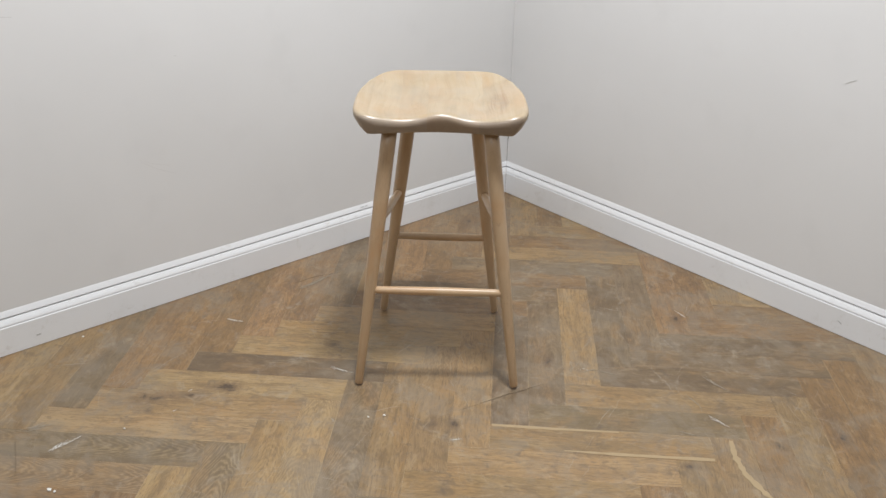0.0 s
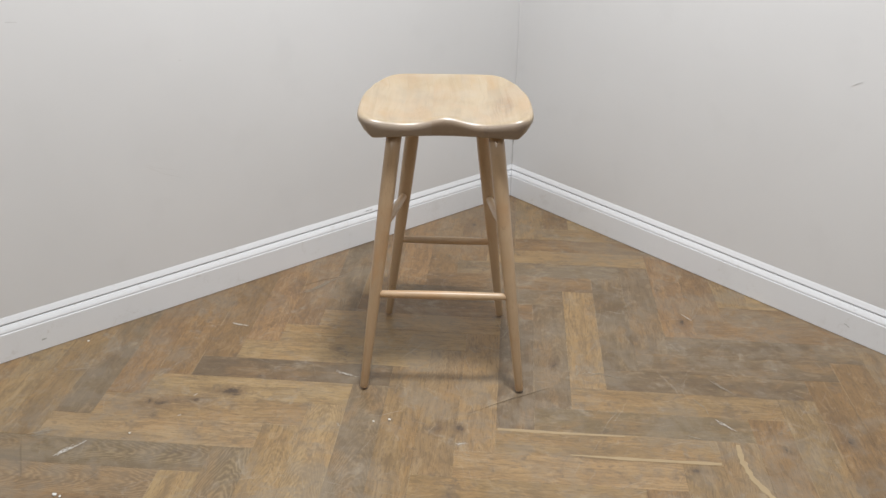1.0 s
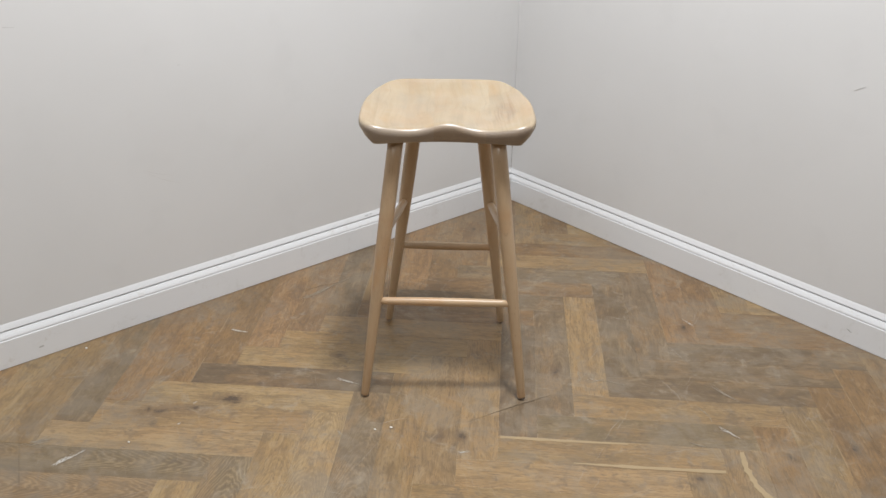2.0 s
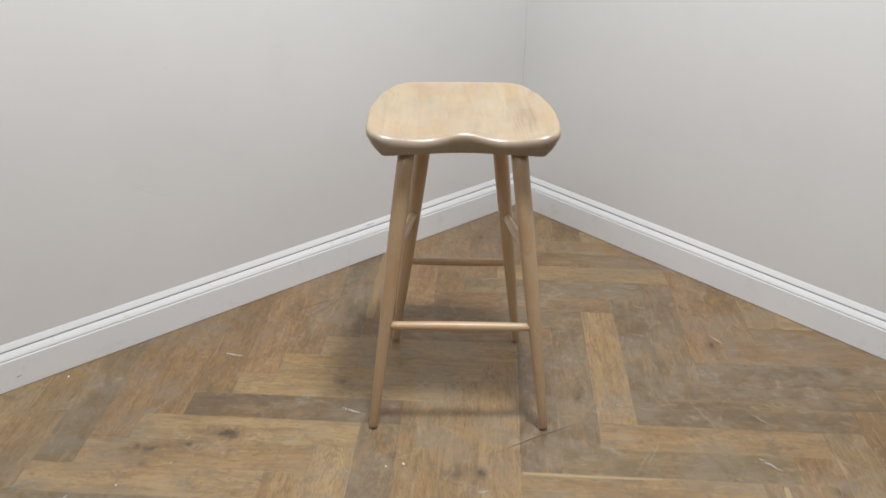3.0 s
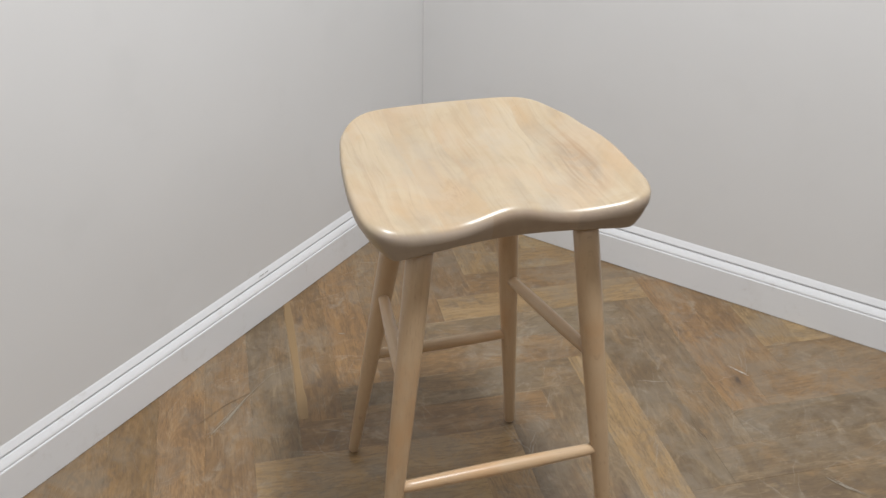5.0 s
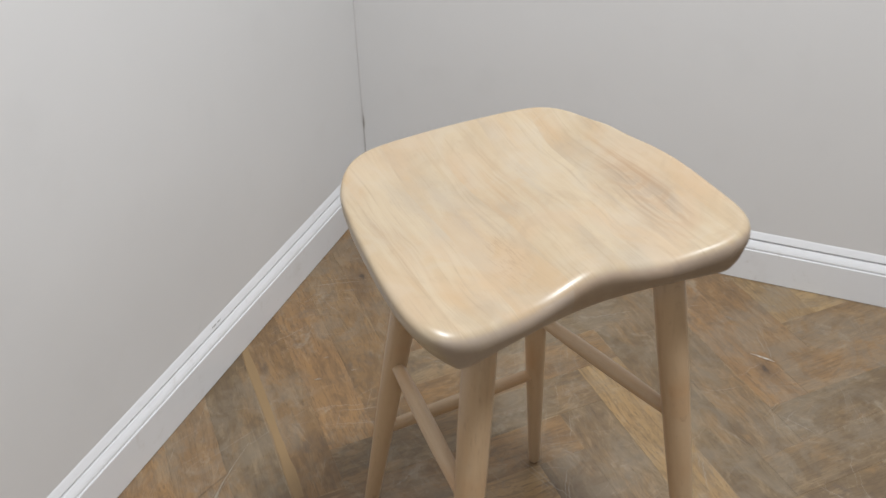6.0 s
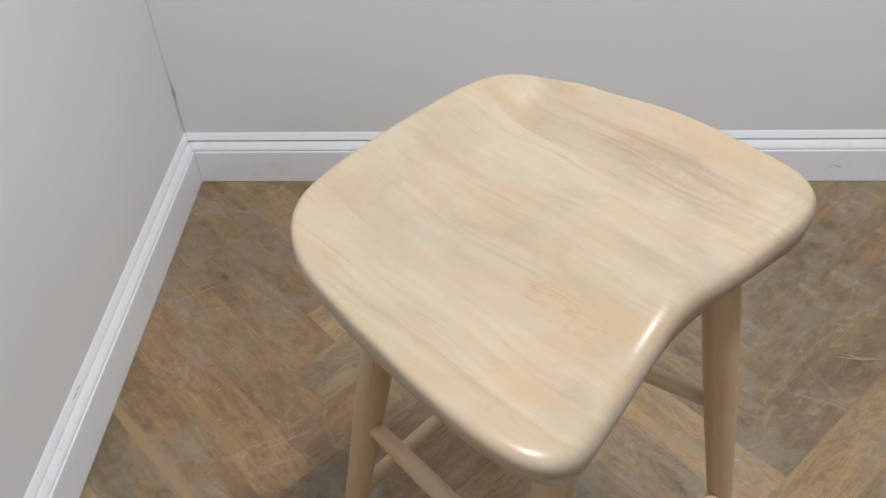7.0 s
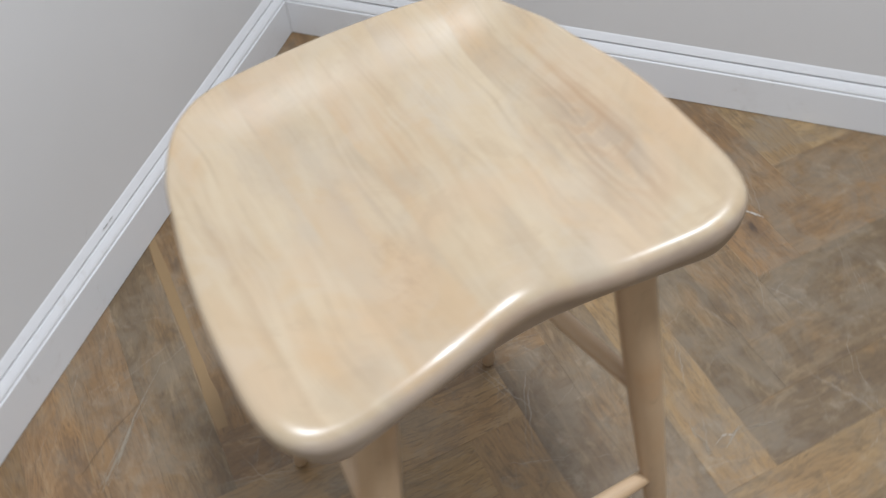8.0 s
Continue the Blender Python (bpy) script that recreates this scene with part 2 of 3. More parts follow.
def stool_oak(name, light, mid, grey, staves):
    """Pale limed oak. The grain runs along local y on the seat, along local z on turned parts."""
    n = Nodes(name)
    co = n.node("ShaderNodeTexCoord").outputs["Object"]
    p = n.node("ShaderNodeSeparateXYZ", {0: co})
    x, y, z = p.outputs[0], p.outputs[1], p.outputs[2]
    if staves:
        stave = n.math("FLOOR", n.math("DIVIDE", n.math("ADD", x, 0.226), 0.0655))
        seed = n.node("ShaderNodeTexWhiteNoise", {"W": stave}, noise_dimensions="1D").outputs["Value"]
        length, side = y, n.math("ADD", x, n.math("MULTIPLY", z, 0.35))
    else:
        seed = n.node("ShaderNodeObjectInfo").outputs["Random"]
        length, side = z, n.math("ADD", x, n.math("MULTIPLY", y, 0.7))
    shift = n.math("MULTIPLY", seed, 40.0)

    def along(a, b, more=0.0):
        return n.xyz(n.math("MULTIPLY", way, b), n.math("MULTIPLY", length, a), n.math("ADD", shift, more))

    way = side
    sway = n.noise(along(5.0, 9.0), 1.0, 2)
    way = n.math("ADD", side, n.math("MULTIPLY", n.math("SUBTRACT", sway, 0.5), 0.042 if staves else 0.012))
    fibre = n.noise(along(9.0, 280.0), 1.0, 4, 0.65)
    broad = n.noise(along(3.0, 60.0, 5.0), 1.0, 4, 0.6)
    pores = n.noise(along(60.0, 800.0, 2.0), 1.0, 2, 0.5)
    patch = n.noise(along(8.0, 17.0, 3.0), 1.0, 4, 0.62)
    warm = n.noise(along(5.0, 12.0, 11.0), 1.0, 3, 0.6)
    color = n.mix(n.ramp(broad, 0.36, 0.68), light, mid)
    color = n.mix(n.math("MULTIPLY", n.ramp(warm, 0.48, 0.66), 0.75), color, tuple(m * k for m, k in zip(mid, (1.03, 0.91, 0.79))))
    color = n.mix(n.math("MULTIPLY", n.ramp(patch, 0.46, 0.68), 0.62 if staves else 0.40), color, grey)
    color = n.mix(n.math("MULTIPLY", n.ramp(fibre, 0.52, 0.70), 0.40 if staves else 0.14), color, tuple(c * 0.62 for c in mid))
    color = n.mix(n.math("MULTIPLY", n.ramp(pores, 0.60, 0.70), n.ramp(patch, 0.40, 0.62, 0.10, 0.42)), color, (0.27, 0.19, 0.125))
    if staves:
        color = n.mix(n.math("MULTIPLY", seed, 0.35), color, tuple(c * 0.88 for c in mid))
        # soft limed clouds and a rosy cast that lie over all the staves
        cloud = n.noise(co, 17.0, 5, 0.62, 0.9)
        rosy = n.noise(co, 8.0, 3, 0.55, 0.5)
        color = n.mix(n.math("MULTIPLY", n.ramp(cloud, 0.46, 0.64), 0.34), color, (0.395, 0.335, 0.258))
        color = n.mix(n.math("MULTIPLY", n.ramp(rosy, 0.48, 0.66), 0.36), color, (0.415, 0.300, 0.196))
        color = n.mix(n.math("MULTIPLY", n.ramp(cloud, 0.34, 0.46, 1.0, 0.0), 0.34), color, (0.315, 0.240, 0.158))
        # a pinkish, smoky figure in one stave
        hx = n.math("DIVIDE", n.math("SUBTRACT", n.math("ADD", x, n.math("MULTIPLY", n.math("SUBTRACT", warm, 0.5), 0.07)), 0.130), 0.034)
        hy = n.math("DIVIDE", n.math("ADD", n.math("ADD", y, 0.065), n.math("MULTIPLY", n.math("SUBTRACT", patch, 0.5), 0.12)), 0.110)
        r = n.math("SQRT", n.math("ADD", n.math("MULTIPLY", hx, hx), n.math("MULTIPLY", hy, hy)))
        bow = n.math("SUBTRACT", x, 0.142)
        bow = n.math("MULTIPLY_ADD", n.math("MULTIPLY", bow, bow), 52.0, n.math("MULTIPLY", y, -1.0))
        ring = n.math("SINE", n.math("MULTIPLY", n.math("ADD", bow, n.math("ADD", n.math("MULTIPLY", patch, 0.10), n.math("ADD", n.math("MULTIPLY", broad, 0.035), n.math("MULTIPLY", cloud, 0.09)))), 165.0))
        figure = n.math("MULTIPLY", n.ramp(r, 0.3, 1.2, 1.0, 0.0), n.ramp(ring, -0.3, 1.0, 0.15, 1.0))
        color = n.mix(n.math("MULTIPLY", figure, 0.44), color, (0.31, 0.198, 0.118))
        smoke = n.math("MULTIPLY", n.ramp(r, 0.1, 1.0, 1.0, 0.0), n.ramp(ring, 0.3, -0.9, 0.0, 1.0))
        color = n.mix(n.math("MULTIPLY", smoke, 0.34), color, (0.25, 0.205, 0.165))
        # open pores, grey smoke and brown streaks, each in its own place
        for px, py, wide, long, hue, force in ((-0.054, 0.088, 0.022, 0.055, (0.24, 0.165, 0.105), 0.0), (-0.056, -0.013, 0.020, 0.075, (0.305, 0.255, 0.205), 0.50), (0.128, 0.055, 0.034, 0.095, (0.235, 0.178, 0.122), 0.66), (0.150, 0.000, 0.016, 0.070, (0.30, 0.185, 0.10), 0.55), (-0.156, 0.035, 0.018, 0.080, (0.27, 0.185, 0.115), 0.45), (0.060, -0.055, 0.040, 0.060, (0.43, 0.365, 0.28), 0.45), (-0.110, -0.060, 0.035, 0.070, (0.42, 0.345, 0.255), 0.40), (0.000, -0.030, 0.030, 0.090, (0.37, 0.245, 0.14), 0.45)):
            ax = n.math("DIVIDE", n.math("SUBTRACT", n.math("ADD", x, n.math("MULTIPLY", n.math("SUBTRACT", warm, 0.5), 0.04)), px), wide)
            ay = n.math("DIVIDE", n.math("ADD", n.math("ADD", y, py), n.math("MULTIPLY", n.math("SUBTRACT", patch, 0.5), 0.05)), long)
            near = n.ramp(n.math("SQRT", n.math("ADD", n.math("MULTIPLY", ax, ax), n.math("MULTIPLY", ay, ay))), 0.3, 1.25, 1.0, 0.0)
            if force:
                grain = n.math("MULTIPLY", n.ramp(broad, 0.40, 0.58, 0.1, 1.0), n.ramp(fibre, 0.40, 0.60, 0.25, 1.0))
                color = n.mix(n.math("MULTIPLY", n.math("MULTIPLY", near, grain), force), color, hue)
            else:
                flecks = n.ramp(n.noise(along(75.0, 640.0, 8.0), 1.0, 3, 0.6), 0.52, 0.64)
                color = n.mix(n.math("MULTIPLY", n.math("MULTIPLY", near, flecks), 0.40), color, hue)
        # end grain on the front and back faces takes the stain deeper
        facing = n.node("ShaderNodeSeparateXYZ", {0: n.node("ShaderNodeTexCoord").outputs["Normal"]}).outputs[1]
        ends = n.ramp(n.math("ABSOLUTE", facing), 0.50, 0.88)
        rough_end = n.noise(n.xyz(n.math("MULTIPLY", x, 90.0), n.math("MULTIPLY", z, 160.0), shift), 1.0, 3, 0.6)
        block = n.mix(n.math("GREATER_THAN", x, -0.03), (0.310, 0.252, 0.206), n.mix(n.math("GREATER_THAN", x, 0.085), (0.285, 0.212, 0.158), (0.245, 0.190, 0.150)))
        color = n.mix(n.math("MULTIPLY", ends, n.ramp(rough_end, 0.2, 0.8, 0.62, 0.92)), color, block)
    grain = n.math("SUBTRACT", fibre, n.math("MULTIPLY", n.ramp(pores, 0.60, 0.70), 0.6))
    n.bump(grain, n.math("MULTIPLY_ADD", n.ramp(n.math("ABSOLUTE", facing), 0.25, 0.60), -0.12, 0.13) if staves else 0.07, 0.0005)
    return n.done(color, n.ramp(broad, 0.2, 0.8, 0.28, 0.38))


WALL = wall_paint()
SKIRTING = white_paint()
# ceiling and far walls are out of view, darkened so they bounce less light
CEILING = plain("ceiling_paint", (0.66, 0.65, 0.64), 0.8)
FAR_WALL = plain("low_bounce_taupe", (0.26, 0.245, 0.23), 0.7)
CRACK = plain("dirt_in_the_crack", (0.34, 0.315, 0.285), 0.9)
SCUFF = plain("scuffed_paint", (0.66, 0.652, 0.642), 0.6)


def broken_white():
    """Scraped finish: chalky white in short broken strokes with the wood between."""
    n = Nodes("white_scratch")
    at = n.node("ShaderNodeNewGeometry").outputs["Position"]
    v = n.noise(at, 210.0, 3, 0.6)
    return n.done(n.mix(n.ramp(v, 0.36, 0.58), (0.27, 0.215, 0.155), (0.54, 0.515, 0.47)), 0.7)


SCRATCH = broken_white()
NICK = plain("grey_nick", (0.36, 0.37, 0.35), 0.7)
RUBBED = plain("rubbed_finish", (0.325, 0.280, 0.215), 0.6)
DARK_LINE = plain("dark_scratch", (0.200, 0.150, 0.100), 0.6)
CRUMB = plain("plaster_white", (0.75, 0.74, 0.70), 0.9)
SAPWOOD = plain("pale_sapwood", (0.385, 0.285, 0.160), 0.5)
TAN = plain("tan_sapwood", (0.285, 0.188, 0.092), 0.45)
SUBFLOOR = plain("joint_dirt", (0.12, 0.085, 0.055), 0.9)
OAK_FLOOR = plank_oak("plank_oak")
OAK_FAR = plank_oak("plank_oak_far", far=True)
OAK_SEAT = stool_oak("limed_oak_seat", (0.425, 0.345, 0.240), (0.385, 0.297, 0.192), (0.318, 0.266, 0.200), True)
OAK_LEG = stool_oak("limed_oak_turned", (0.520, 0.376, 0.238), (0.478, 0.332, 0.200), (0.448, 0.328, 0.214), False)
GLIDE = plain("brown_felt_glide", (0.10, 0.06, 0.045), 0.8)


# ---- building helpers ----
def mesh_of(name, verts, faces, material, smooth=False):
    me = bpy.data.meshes.new(name)
    me.from_pydata([tuple(v) for v in verts], [], faces)
    me.materials.append(material)
    if smooth:
        me.polygons.foreach_set("use_smooth", [True] * len(me.polygons))
    me.update()
    return me


def part(name, bm, material, parent, label=""):
    me = bpy.data.meshes.new(name)
    bm.to_mesh(me)
    bm.free()
    me.materials.append(material)
    ob = new(name, me)
    ob.parent = parent
    return tagged(ob, label)


def box_mesh(name, x0, x1, y0, y1, z0, z1, material):
    v = [(x, y, z) for z in (z0, z1) for y in (y0, y1) for x in (x0, x1)]
    f = [(0, 2, 3, 1), (4, 5, 7, 6), (0, 1, 5, 4), (2, 6, 7, 3), (0, 4, 6, 2), (1, 3, 7, 5)]
    return mesh_of(name, v, f, material)


# ---- room ----
T = 0.12
W = -SKIRT
tagged(new("wall_west", box_mesh("wall_west", W - T, W, ROOM_Y, SKIRT + T, -0.05, ROOM_Z, WALL)), "greige painted plaster wall meeting white skirting", "wall", kind="structure")
tagged(new("wall_north", box_mesh("wall_north", W, ROOM_X, SKIRT, SKIRT + T, -0.05, ROOM_Z, WALL)), "greige painted plaster wall with faint scuffs", "wall", kind="structure")
tagged(new("wall_east", box_mesh("wall_east", ROOM_X, ROOM_X + T, ROOM_Y, SKIRT + T, -0.05, ROOM_Z, FAR_WALL)), "unseen taupe wall closing the room, darkened to cut bounced light", "wall", kind="structure")
tagged(new("wall_south", box_mesh("wall_south", W - T, ROOM_X + T, ROOM_Y - T, ROOM_Y, -0.05, ROOM_Z, FAR_WALL)), "unseen taupe wall closing the room, darkened to cut bounced light", "wall", kind="structure")
tagged(new("ceiling", box_mesh("ceiling", W - T, ROOM_X + T, ROOM_Y - T, SKIRT + T, ROOM_Z, ROOM_Z + 0.1, CEILING)), "unseen plain ceiling, toned down to cut bounced light", "ceiling", kind="structure")

# skirting profile: (distance out from the wall, height)
PROFILE = [(0.0, 0.0010), (0.0147, 0.0010), (0.0150, 0.0016), (0.0150, 0.0772), (0.0147, 0.0784), (0.0139, 0.0793), (0.0128, 0.0797), (0.0112, 0.0798), (0.0112, 0.0820), (0.0134, 0.0824),
           (0.0133, 0.0838), (0.0126, 0.0862), (0.0113, 0.0892), (0.0097, 0.0924), (0.0081, 0.0952), (0.0068, 0.0976), (0.0060, 0.0986), (0.0010, 0.0988), (0.0010, 0.1030), (0.0060, 0.1034),
           (0.0064, 0.1042), (0.0060, 0.1052), (0.0045, 0.1092), (0.0028, 0.1136), (0.0012, 0.1176), (0.0, 0.1195)]


def skirting(name, length, along_x, label):
    """A moulded board; the mitred end stands at the corner."""
    verts, n = [], len(PROFILE)
    for far in (False, True):
        for out, z in PROFILE:
            d = length if far else out - SKIRT + 0.0003
            verts.append((d, SKIRT - out, z) if along_x else (out - SKIRT, -d, z))
    faces = [(k, (k + 1) % n, n + (k + 1) % n, n + k) for k in range(n)] + [tuple(range(n)), tuple(range(2 * n - 1, n - 1, -1))]
    me = mesh_of(name, verts, faces, SKIRTING)
    bm = bmesh.new()
    bm.from_mesh(me)
    bmesh.ops.recalc_face_normals(bm, faces=bm.faces)
    bm.to_mesh(me)
    bm.free()
    return tagged(new(name, me), label, "skirting board", kind="structure")


BOARD_N = skirting("baseboard_north", ROOM_X, True, "white gloss moulded skirting board with grooves")
BOARD_W = skirting("baseboard_west", -ROOM_Y, False, "white gloss moulded skirting board with a nicked top")


def ribbon(points, widths, rng, lift, normal, thick, jitter):
    """Corners and faces of a thin raised streak along points of a plane: 'z' the floor, 'x' a wall facing +x, 'y' one facing -y."""
    pts = []
    for (p, q), (a, b) in zip(zip(points, widths), zip(points[1:], widths[1:])):
        steps = 6
        for k in range(steps):
            f = k / steps
            pts.append((p[0] + (a[0] - p[0]) * f, p[1] + (a[1] - p[1]) * f, q + (b - q) * f))
    pts.append((*points[-1], widths[-1]))
    verts, faces = [], []
    for k, (a, b, wd) in enumerate(pts):
        p, q = pts[max(0, k - 1)], pts[min(len(pts) - 1, k + 1)]
        dx, dy = q[0] - p[0], q[1] - p[1]
        le = math.hypot(dx, dy) or 1.0
        ox, oy = -dy / le, dx / le
        off = rng.uniform(-jitter, jitter)
        hw = wd * 0.5 * rng.uniform(0.55, 1.15)
        for side, h in ((-hw, lift), (hw, lift), (hw * 0.8, lift + thick), (-hw * 0.8, lift + thick)):
            s, t = a + ox * (side + off), b + oy * (side + off)
            verts.append({"z": (s, t, h), "x": (W + h, s, t), "y": (s, SKIRT - h, t)}[normal])
    for k in range(len(pts) - 1):
        for j in range(4):
            faces.append((4 * k + j, 4 * k + (j + 1) % 4, 4 * k + 4 + (j + 1) % 4, 4 * k + 4 + j))
    faces += [(0, 1, 2, 3), tuple(4 * (len(pts) - 1) + j for j in (3, 2, 1, 0))]
    return verts, faces


def streaks(name, ribbons, material, parent):
    """One mark made of one or more ribbons, as a part of what it lies on."""
    verts, faces = [], []
    for some, rest in ribbons:
        faces += [tuple(len(verts) + k for k in f) for f in rest]
        verts += some
    me = mesh_of(name, verts, faces, material)
    bm = bmesh.new()
    bm.from_mesh(me)
    bmesh.ops.recalc_face_normals(bm, faces=bm.faces)
    bm.to_mesh(me)
    bm.free()
    ob = new(name, me)
    ob.parent = parent
    return ob


def strip(name, points, widths, material, parent, lift=0.0006, normal="z", thick=0.0004, jitter=0.0):
    rng = random.Random(len(points) * 31 + int(abs(points[0][0]) * 1000))
    return streaks(name, [ribbon(points, widths, rng, lift, normal, thick, jitter)], material, parent)


def scrape(points, spread, strokes, wide, material):
    """A scraped place on the floor: short broken strokes side by side."""
    rng = random.Random(int(abs(points[0][0]) * 7919 + abs(points[0][1]) * 131))
    path = [Vector(p) for p in points]
    ahead = (path[-1] - path[0]).normalized()
    aside = Vector((-ahead.y, ahead.x))

    def along(f):
        f = min(0.9999, max(0.0, f)) * (len(path) - 1)
        return path[int(f)].lerp(path[int(f) + 1], f - int(f))

    made = []
    for k in range(strokes):
        start = rng.uniform(-0.05, 0.55)
        end = min(1.0, start + rng.uniform(0.25, 0.65))
        o1, o2 = rng.gauss(0, spread), rng.gauss(0, spread)
        line = [tuple(along(start + (end - start) * f) + aside * (o1 + (o2 - o1) * f)) for f in (0.0, 0.35, 0.7, 1.0)]
        w = wide * rng.uniform(0.35, 1.0)
        made.append(ribbon(line, [w * 0.3, w, w * 0.8, w * 0.2], rng, 0.0005 + 0.00004 * k, "z", 0.0002, 0.0003))
    return streaks("scratch", made, material, FLOOR)


# ---- the stool ----
STOOL_X, STOOL_Y, STOOL_TURN = 0.6582, -0.8978, 49.2
SEAT_WIDE, SEAT_DEEP, SEAT_DROP = 1.027, 1.026, 0.0069


def smooth(x, a, b):
    t = min(1.0, max(0.0, (x - a) / (b - a)))
    return t * t * (3 - 2 * t)


def seat_top(a, b):
    """Height of the dished seat; a across to the right, b towards the front."""
    side = 0.0284 * (abs(a) / 0.195) ** 2.6
    back = 0.0256 * smooth(-b, 0.076, 0.1560)
    fall = -0.0059 * smooth(b, 0.0, 0.12)
    pommel = 0.0167 * math.exp(-((a / 0.052) ** 2)) * smooth(b, -0.05, 0.115)
    bowls = -0.0042 * (math.exp(-((a - 0.085) / 0.055) ** 2 - ((b + 0.035) / 0.065) ** 2) + math.exp(-((a + 0.085) / 0.055) ** 2 - ((b + 0.035) / 0.065) ** 2))
    wing = 0.0042 * smooth(abs(a), 0.11, 0.17) * math.exp(-((b + 0.080) / 0.034) ** 2)
    return 0.6912 + wing + bowls + side * (1 - 0.25 * smooth(-b, 0.05, 0.2)) + back + fall + pommel


HALF_OUTLINE = [(0.0000, 0.1596), (0.0548, 0.1637), (0.1047, 0.1718), (0.1499, 0.1786), (0.1774, 0.1691), (0.1911, 0.1382), (0.1919, 0.0762), (0.1856, 0.0089), (0.1780, -0.0365), (0.1682, -0.0792), (0.1495, -0.1147), (0.1227, -0.1370), (0.0867, -0.1485), (0.0437, -0.1538), (0.0000, -0.1556)]


def seat_outline(count):
    """Even points round the closed outline, by a smooth curve through its corners."""
    ring = HALF_OUTLINE + [(-a, b) for a, b in HALF_OUTLINE[-2:0:-1]]
    n, fine = len(ring), []
    for k in range(n):
        p0, p1, p2, p3 = (Vector(ring[(k + d) % n]) for d in (-1, 0, 1, 2))
        for j in range(12):
            t = j / 12
            fine.append(0.5 * (2 * p1 + (p2 - p0) * t + (2 * p0 - 5 * p1 + 4 * p2 - p3) * t * t + (3 * p1 - p0 - 3 * p2 + p3) * t ** 3))
    lengths = [0.0]
    for k in range(len(fine)):
        lengths.append(lengths[-1] + (fine[(k + 1) % len(fine)] - fine[k]).length)
    out, k = [], 0
    for j in range(count):
        d = lengths[-1] * j / count
        while lengths[k + 1] < d:
            k += 1
        f = (d - lengths[k]) / (lengths[k + 1] - lengths[k])
        out.append(fine[k].lerp(fine[(k + 1) % len(fine)], f))
    return out


def seat_bmesh():
    bm = bmesh.new()
    count, rim = 144, seat_outline(144)
    centre = Vector((0.0, -0.02))
    bottom = 0.6565
    rings = []
    for f in (0.06, 0.14, 0.23, 0.32, 0.41, 0.50, 0.59, 0.67, 0.75, 0.82, 0.86):
        rings.append([(*(centre.lerp(p, f)), seat_top(*centre.lerp(p, f))) for p in rim])

    def round_off(p):
        return 0.0085 + 0.0055 * smooth(p.y, 0.02, 0.14)

    def edge(inset, share):
        ring = []
        for p in rim:
            q = p + (centre - p).normalized() * inset
            ring.append((q.x, q.y, bottom + (seat_top(*p) - 0.0020 - round_off(p) - bottom) * share))
        return ring

    # the rounded rim: a quarter ellipse that runs out into the dished top, wider along the front
    for share in (1.0, 0.84, 0.69, 0.55, 0.42, 0.30, 0.20, 0.12, 0.06, 0.02, 0.0):
        ring = []
        for p in rim:
            wide = 0.0075 + 0.0105 * smooth(p.y, 0.02, 0.14)
            q = p + (centre - p).normalized() * wide * share
            sag = round_off(p) * (1 - math.sqrt(max(0.0, 1 - (1 - share) ** 2)))
            ring.append((q.x, q.y, seat_top(*q) - sag))
        rings.append(ring)
    rings += [edge(0.0001, 0.95), edge(0.0005, 0.84)]

    def under(k, share):
        ring = []
        for j, p in enumerate(rim):
            ahead = (rim[(j + 1) % count] - rim[j - 1]).normalized()
            out = Vector((-ahead.y, ahead.x))
            if out.dot(p - centre) < 0:
                out = -out
            dx, dy = out.x * 0.0290 * (1 - 0.15 * max(0.0, out.y)), out.y * (0.0075 if out.y > 0 else 0.0280)
            top = seat_top(*p) - 0.014
            ring.append((p.x - dx * k, p.y - dy * k, bottom + (top - bottom) * share))
        return ring

    rings += [under(0.11, 0.70), under(0.22, 0.54), under(0.40, 0.35), under(0.60, 0.20), under(0.80, 0.085), under(0.93, 0.025), under(1.05, 0.0)]
    last = rings[-1]
    rings.append([(a * 0.6, b * 0.6, bottom) for a, b, _ in last])
    verts = [[bm.verts.new((a * SEAT_WIDE, -b * SEAT_DEEP, z - SEAT_DROP)) for a, b, z in ring] for ring in rings]
    for r in range(len(verts) - 1):
        for k in range(count):
            bm.faces.new((verts[r][k], verts[r][(k + 1) % count], verts[r + 1][(k + 1) % count], verts[r + 1][k]))
    top = bm.verts.new((0, -centre.y * SEAT_DEEP, seat_top(0, centre.y) - SEAT_DROP))
    for k in range(count):
        bm.faces.new((verts[0][(k + 1) % count], verts[0][k], top))
    bm.faces.new(verts[-1])
    bmesh.ops.recalc_face_normals(bm, faces=bm.faces)
    for f in bm.faces:
        f.smooth = True
    return bm


def turned(name, foot, head, radii, material, parent, label="", sides=28):
    """A turned rod between two points; radii: (share of the length, radius). Its own z runs along it."""
    foot, head = Vector(foot), Vector(head)
    length = (head - foot).length
    bm = bmesh.new()
    rings = []
    for share, r in radii:
        ring = []
        for k in range(sides):
            an = 2 * math.pi * k / sides
            ring.append(bm.verts.new((r * math.cos(an), r * math.sin(an), share * length)))
        rings.append(ring)
    for lo, hi in zip(rings, rings[1:]):
        for k in range(sides):
            bm.faces.new((lo[k], lo[(k + 1) % sides], hi[(k + 1) % sides], hi[k])).smooth = True
    bm.faces.new(rings[0][::-1])
    bm.faces.new(rings[-1])
    ob = part(name, bm, material, parent, label)
    ob.matrix_local = Matrix.Translation(foot) @ (head - foot).to_track_quat("Z", "Y").to_matrix().to_4x4()
    return ob


